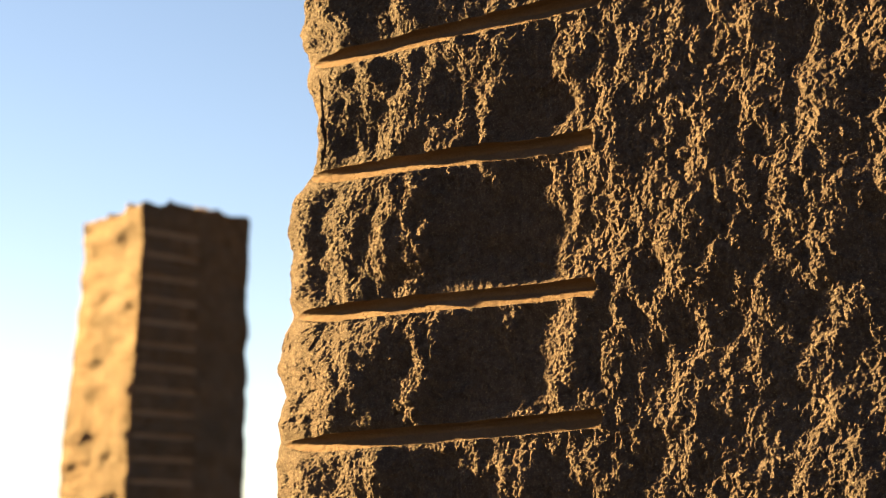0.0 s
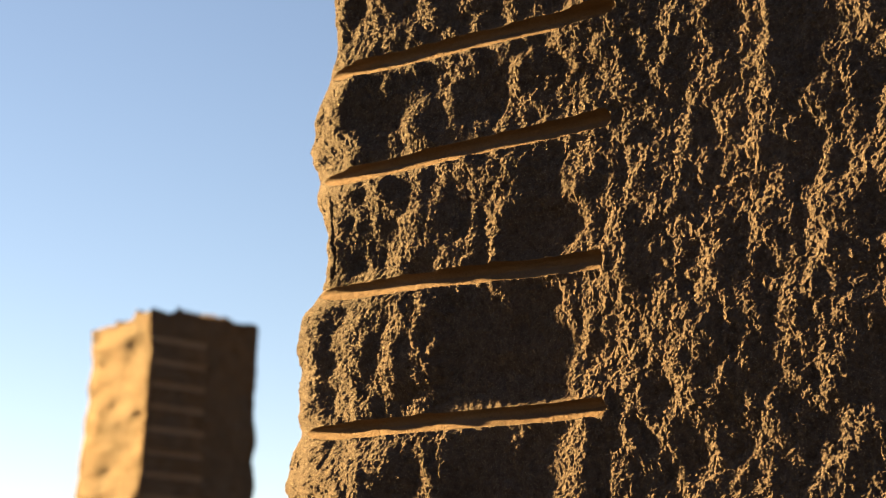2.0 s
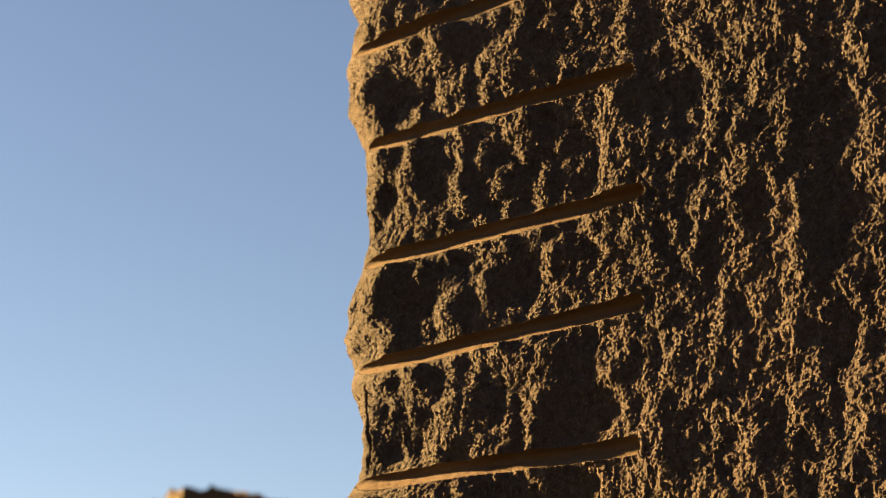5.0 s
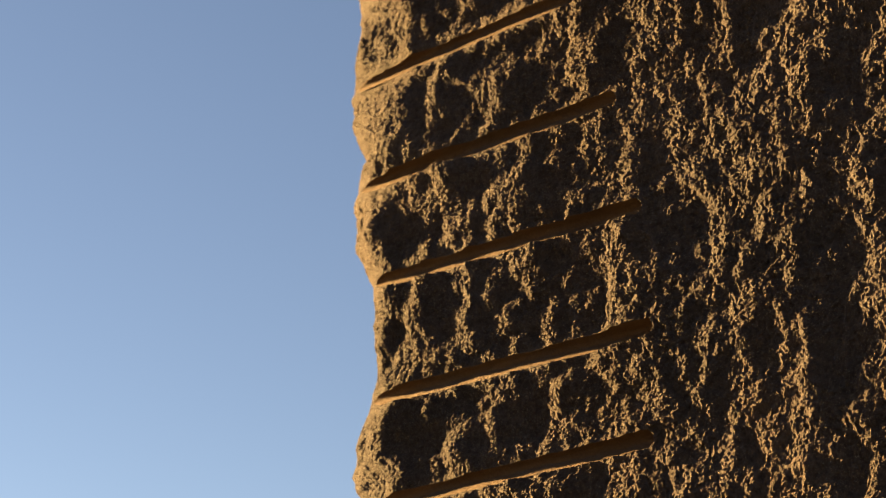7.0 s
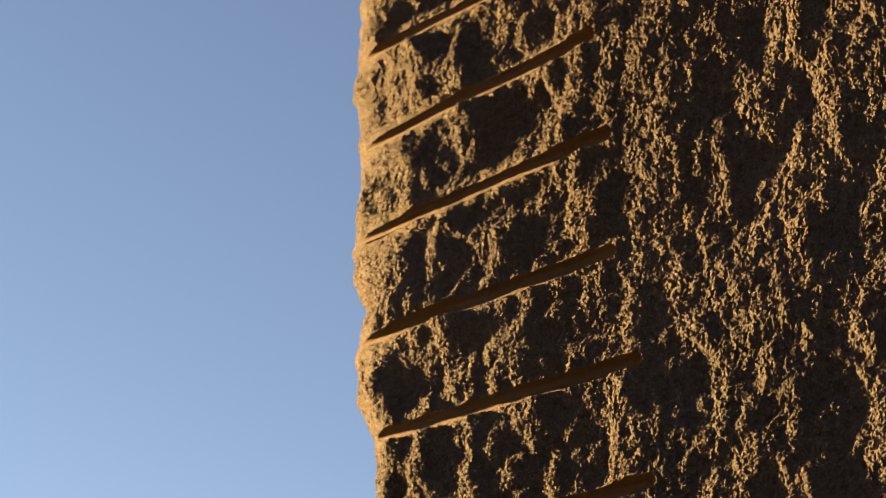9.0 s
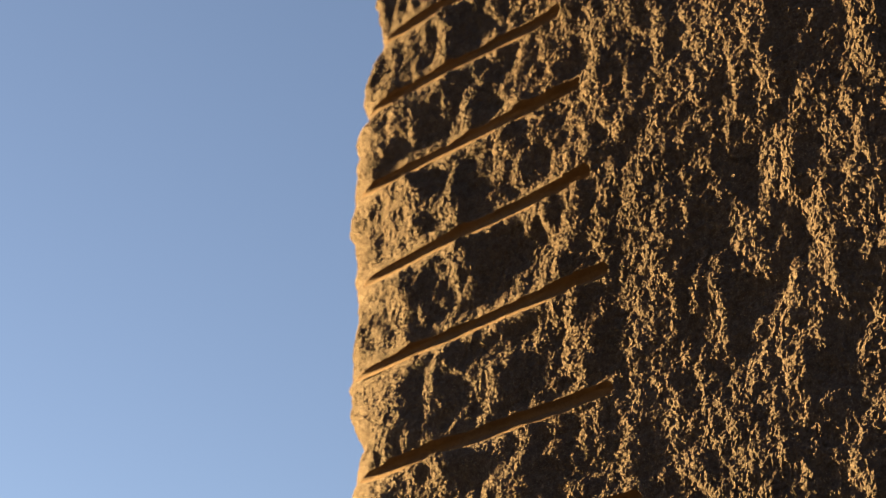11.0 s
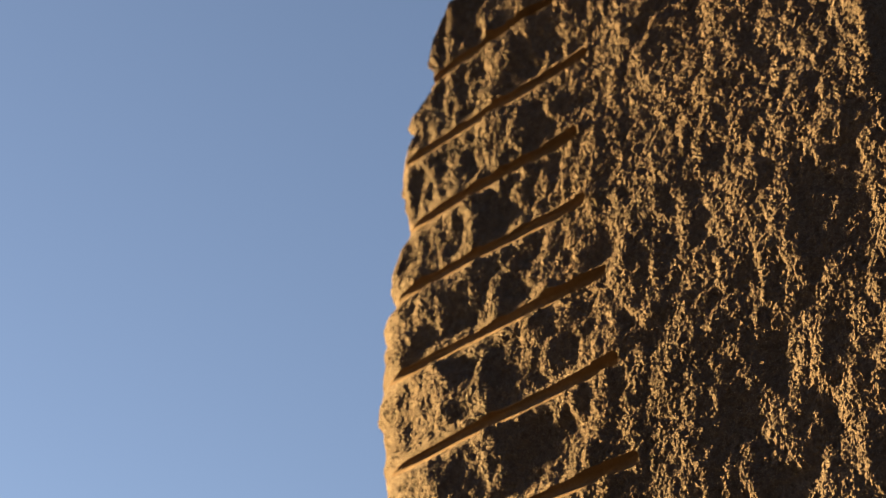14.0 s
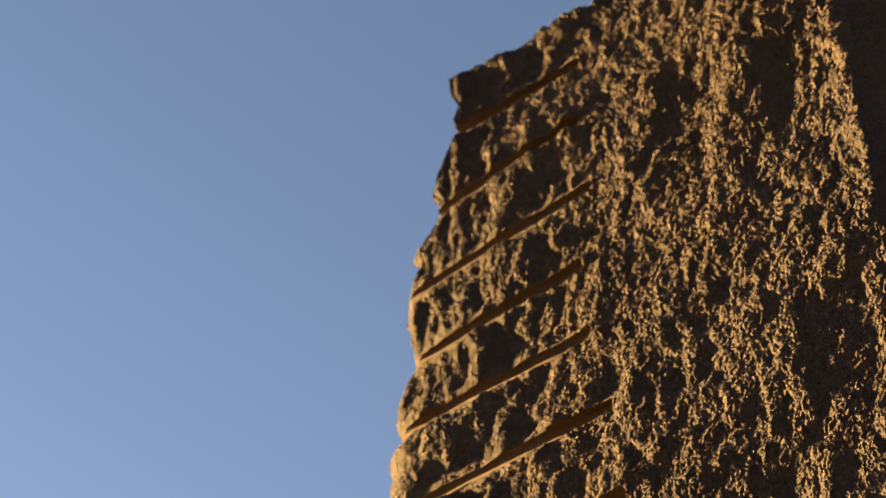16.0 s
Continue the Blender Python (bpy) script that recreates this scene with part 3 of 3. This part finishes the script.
near_stone = monolith("monolith", "rough split sandstone monolith with drilled edge, lit by low sun", 1.09, 0.95, EYE + 2.93, centres, [a - LEFT for a in ENDS], TILTS, edge,
                      EYE + 0.03, 0.0018, 11, SCARS, hole_sink=0.008, sag=((EYE + 0.6, 1.0), (EYE + 0.85, 0.45), (EYE + 1.6, 0.45), (EYE + 2.0, 0.8)),
                      twist=((EYE + 0.1, 0.030), (EYE + 0.3, 0.022), (EYE + 0.5, -0.006), (EYE + 0.8, 0.024), (EYE + 1.35, 0.028), (EYE + 1.6, -0.008), (EYE + 1.8, -0.026), (EYE + 2.2, -0.024), (EYE + 2.5, 0.006), (EYE + 2.9, 0.010)), cracks=((0.045, EYE + 0.63, EYE + 0.78, 0.003, 0.014),),
                      knobs=[(a, EYE + z, ra, rz, lift) for a, z, ra, rz, lift in KNOBS_LOW + KNOBS_MIDDLE + KNOBS_SHOULDER + KNOBS_UPPER + KNOBS_TOP
                             + PATCHES_LOW + PATCHES_MIDDLE + PATCHES_UPPER + PATCHES_TOP],
                      bevel=[(EYE + 0.1 + 0.05 * i, b) for i, b in enumerate(BEVEL)])
near_stone.matrix_world = Matrix.Translation((-0.2171, 2.8780, 0)) @ Matrix.Rotation(math.atan2(ALONG.y, ALONG.x), 4, "Z")

# far stone
far_tops = [EYE + 14.0 * e for e in (0.1865 - 0.01250 * i for i in range(0, 24))]
far_holes = sorted(z for z in far_tops if z > 0.3)
far_stone = monolith("monolith", "tall split stone monolith standing behind, one face sunlit", 1.095, 0.764, EYE + 14 * 0.2035, far_holes,
                     [0.56] * len(far_holes), [0.0] * len(far_holes), [(0, -0.26), (2, -0.15), (2.9, -0.08), (3.4, -0.03), (3.9, 0.01), (4.4, 0.0)], 0.4, 0.010, 53, [], turn=(0.02, 0.03), bore=0.014, round_off=0.01, groove_mat=PALE_GROOVE, step_far=0.12, lump=0.0035, sway=0.036, flare=(0.62, 1.15), shoulder=0.15, spread=0.7, crag=0.060, stone=FAR_STONE, bow=((0, 0), (1, 0)), side_grow=(1.0, 1.1))
far_stone.matrix_world = Matrix.Translation((-2.31, 14.0, 0)) @ Matrix.Rotation(radians(47.5), 4, "Z")
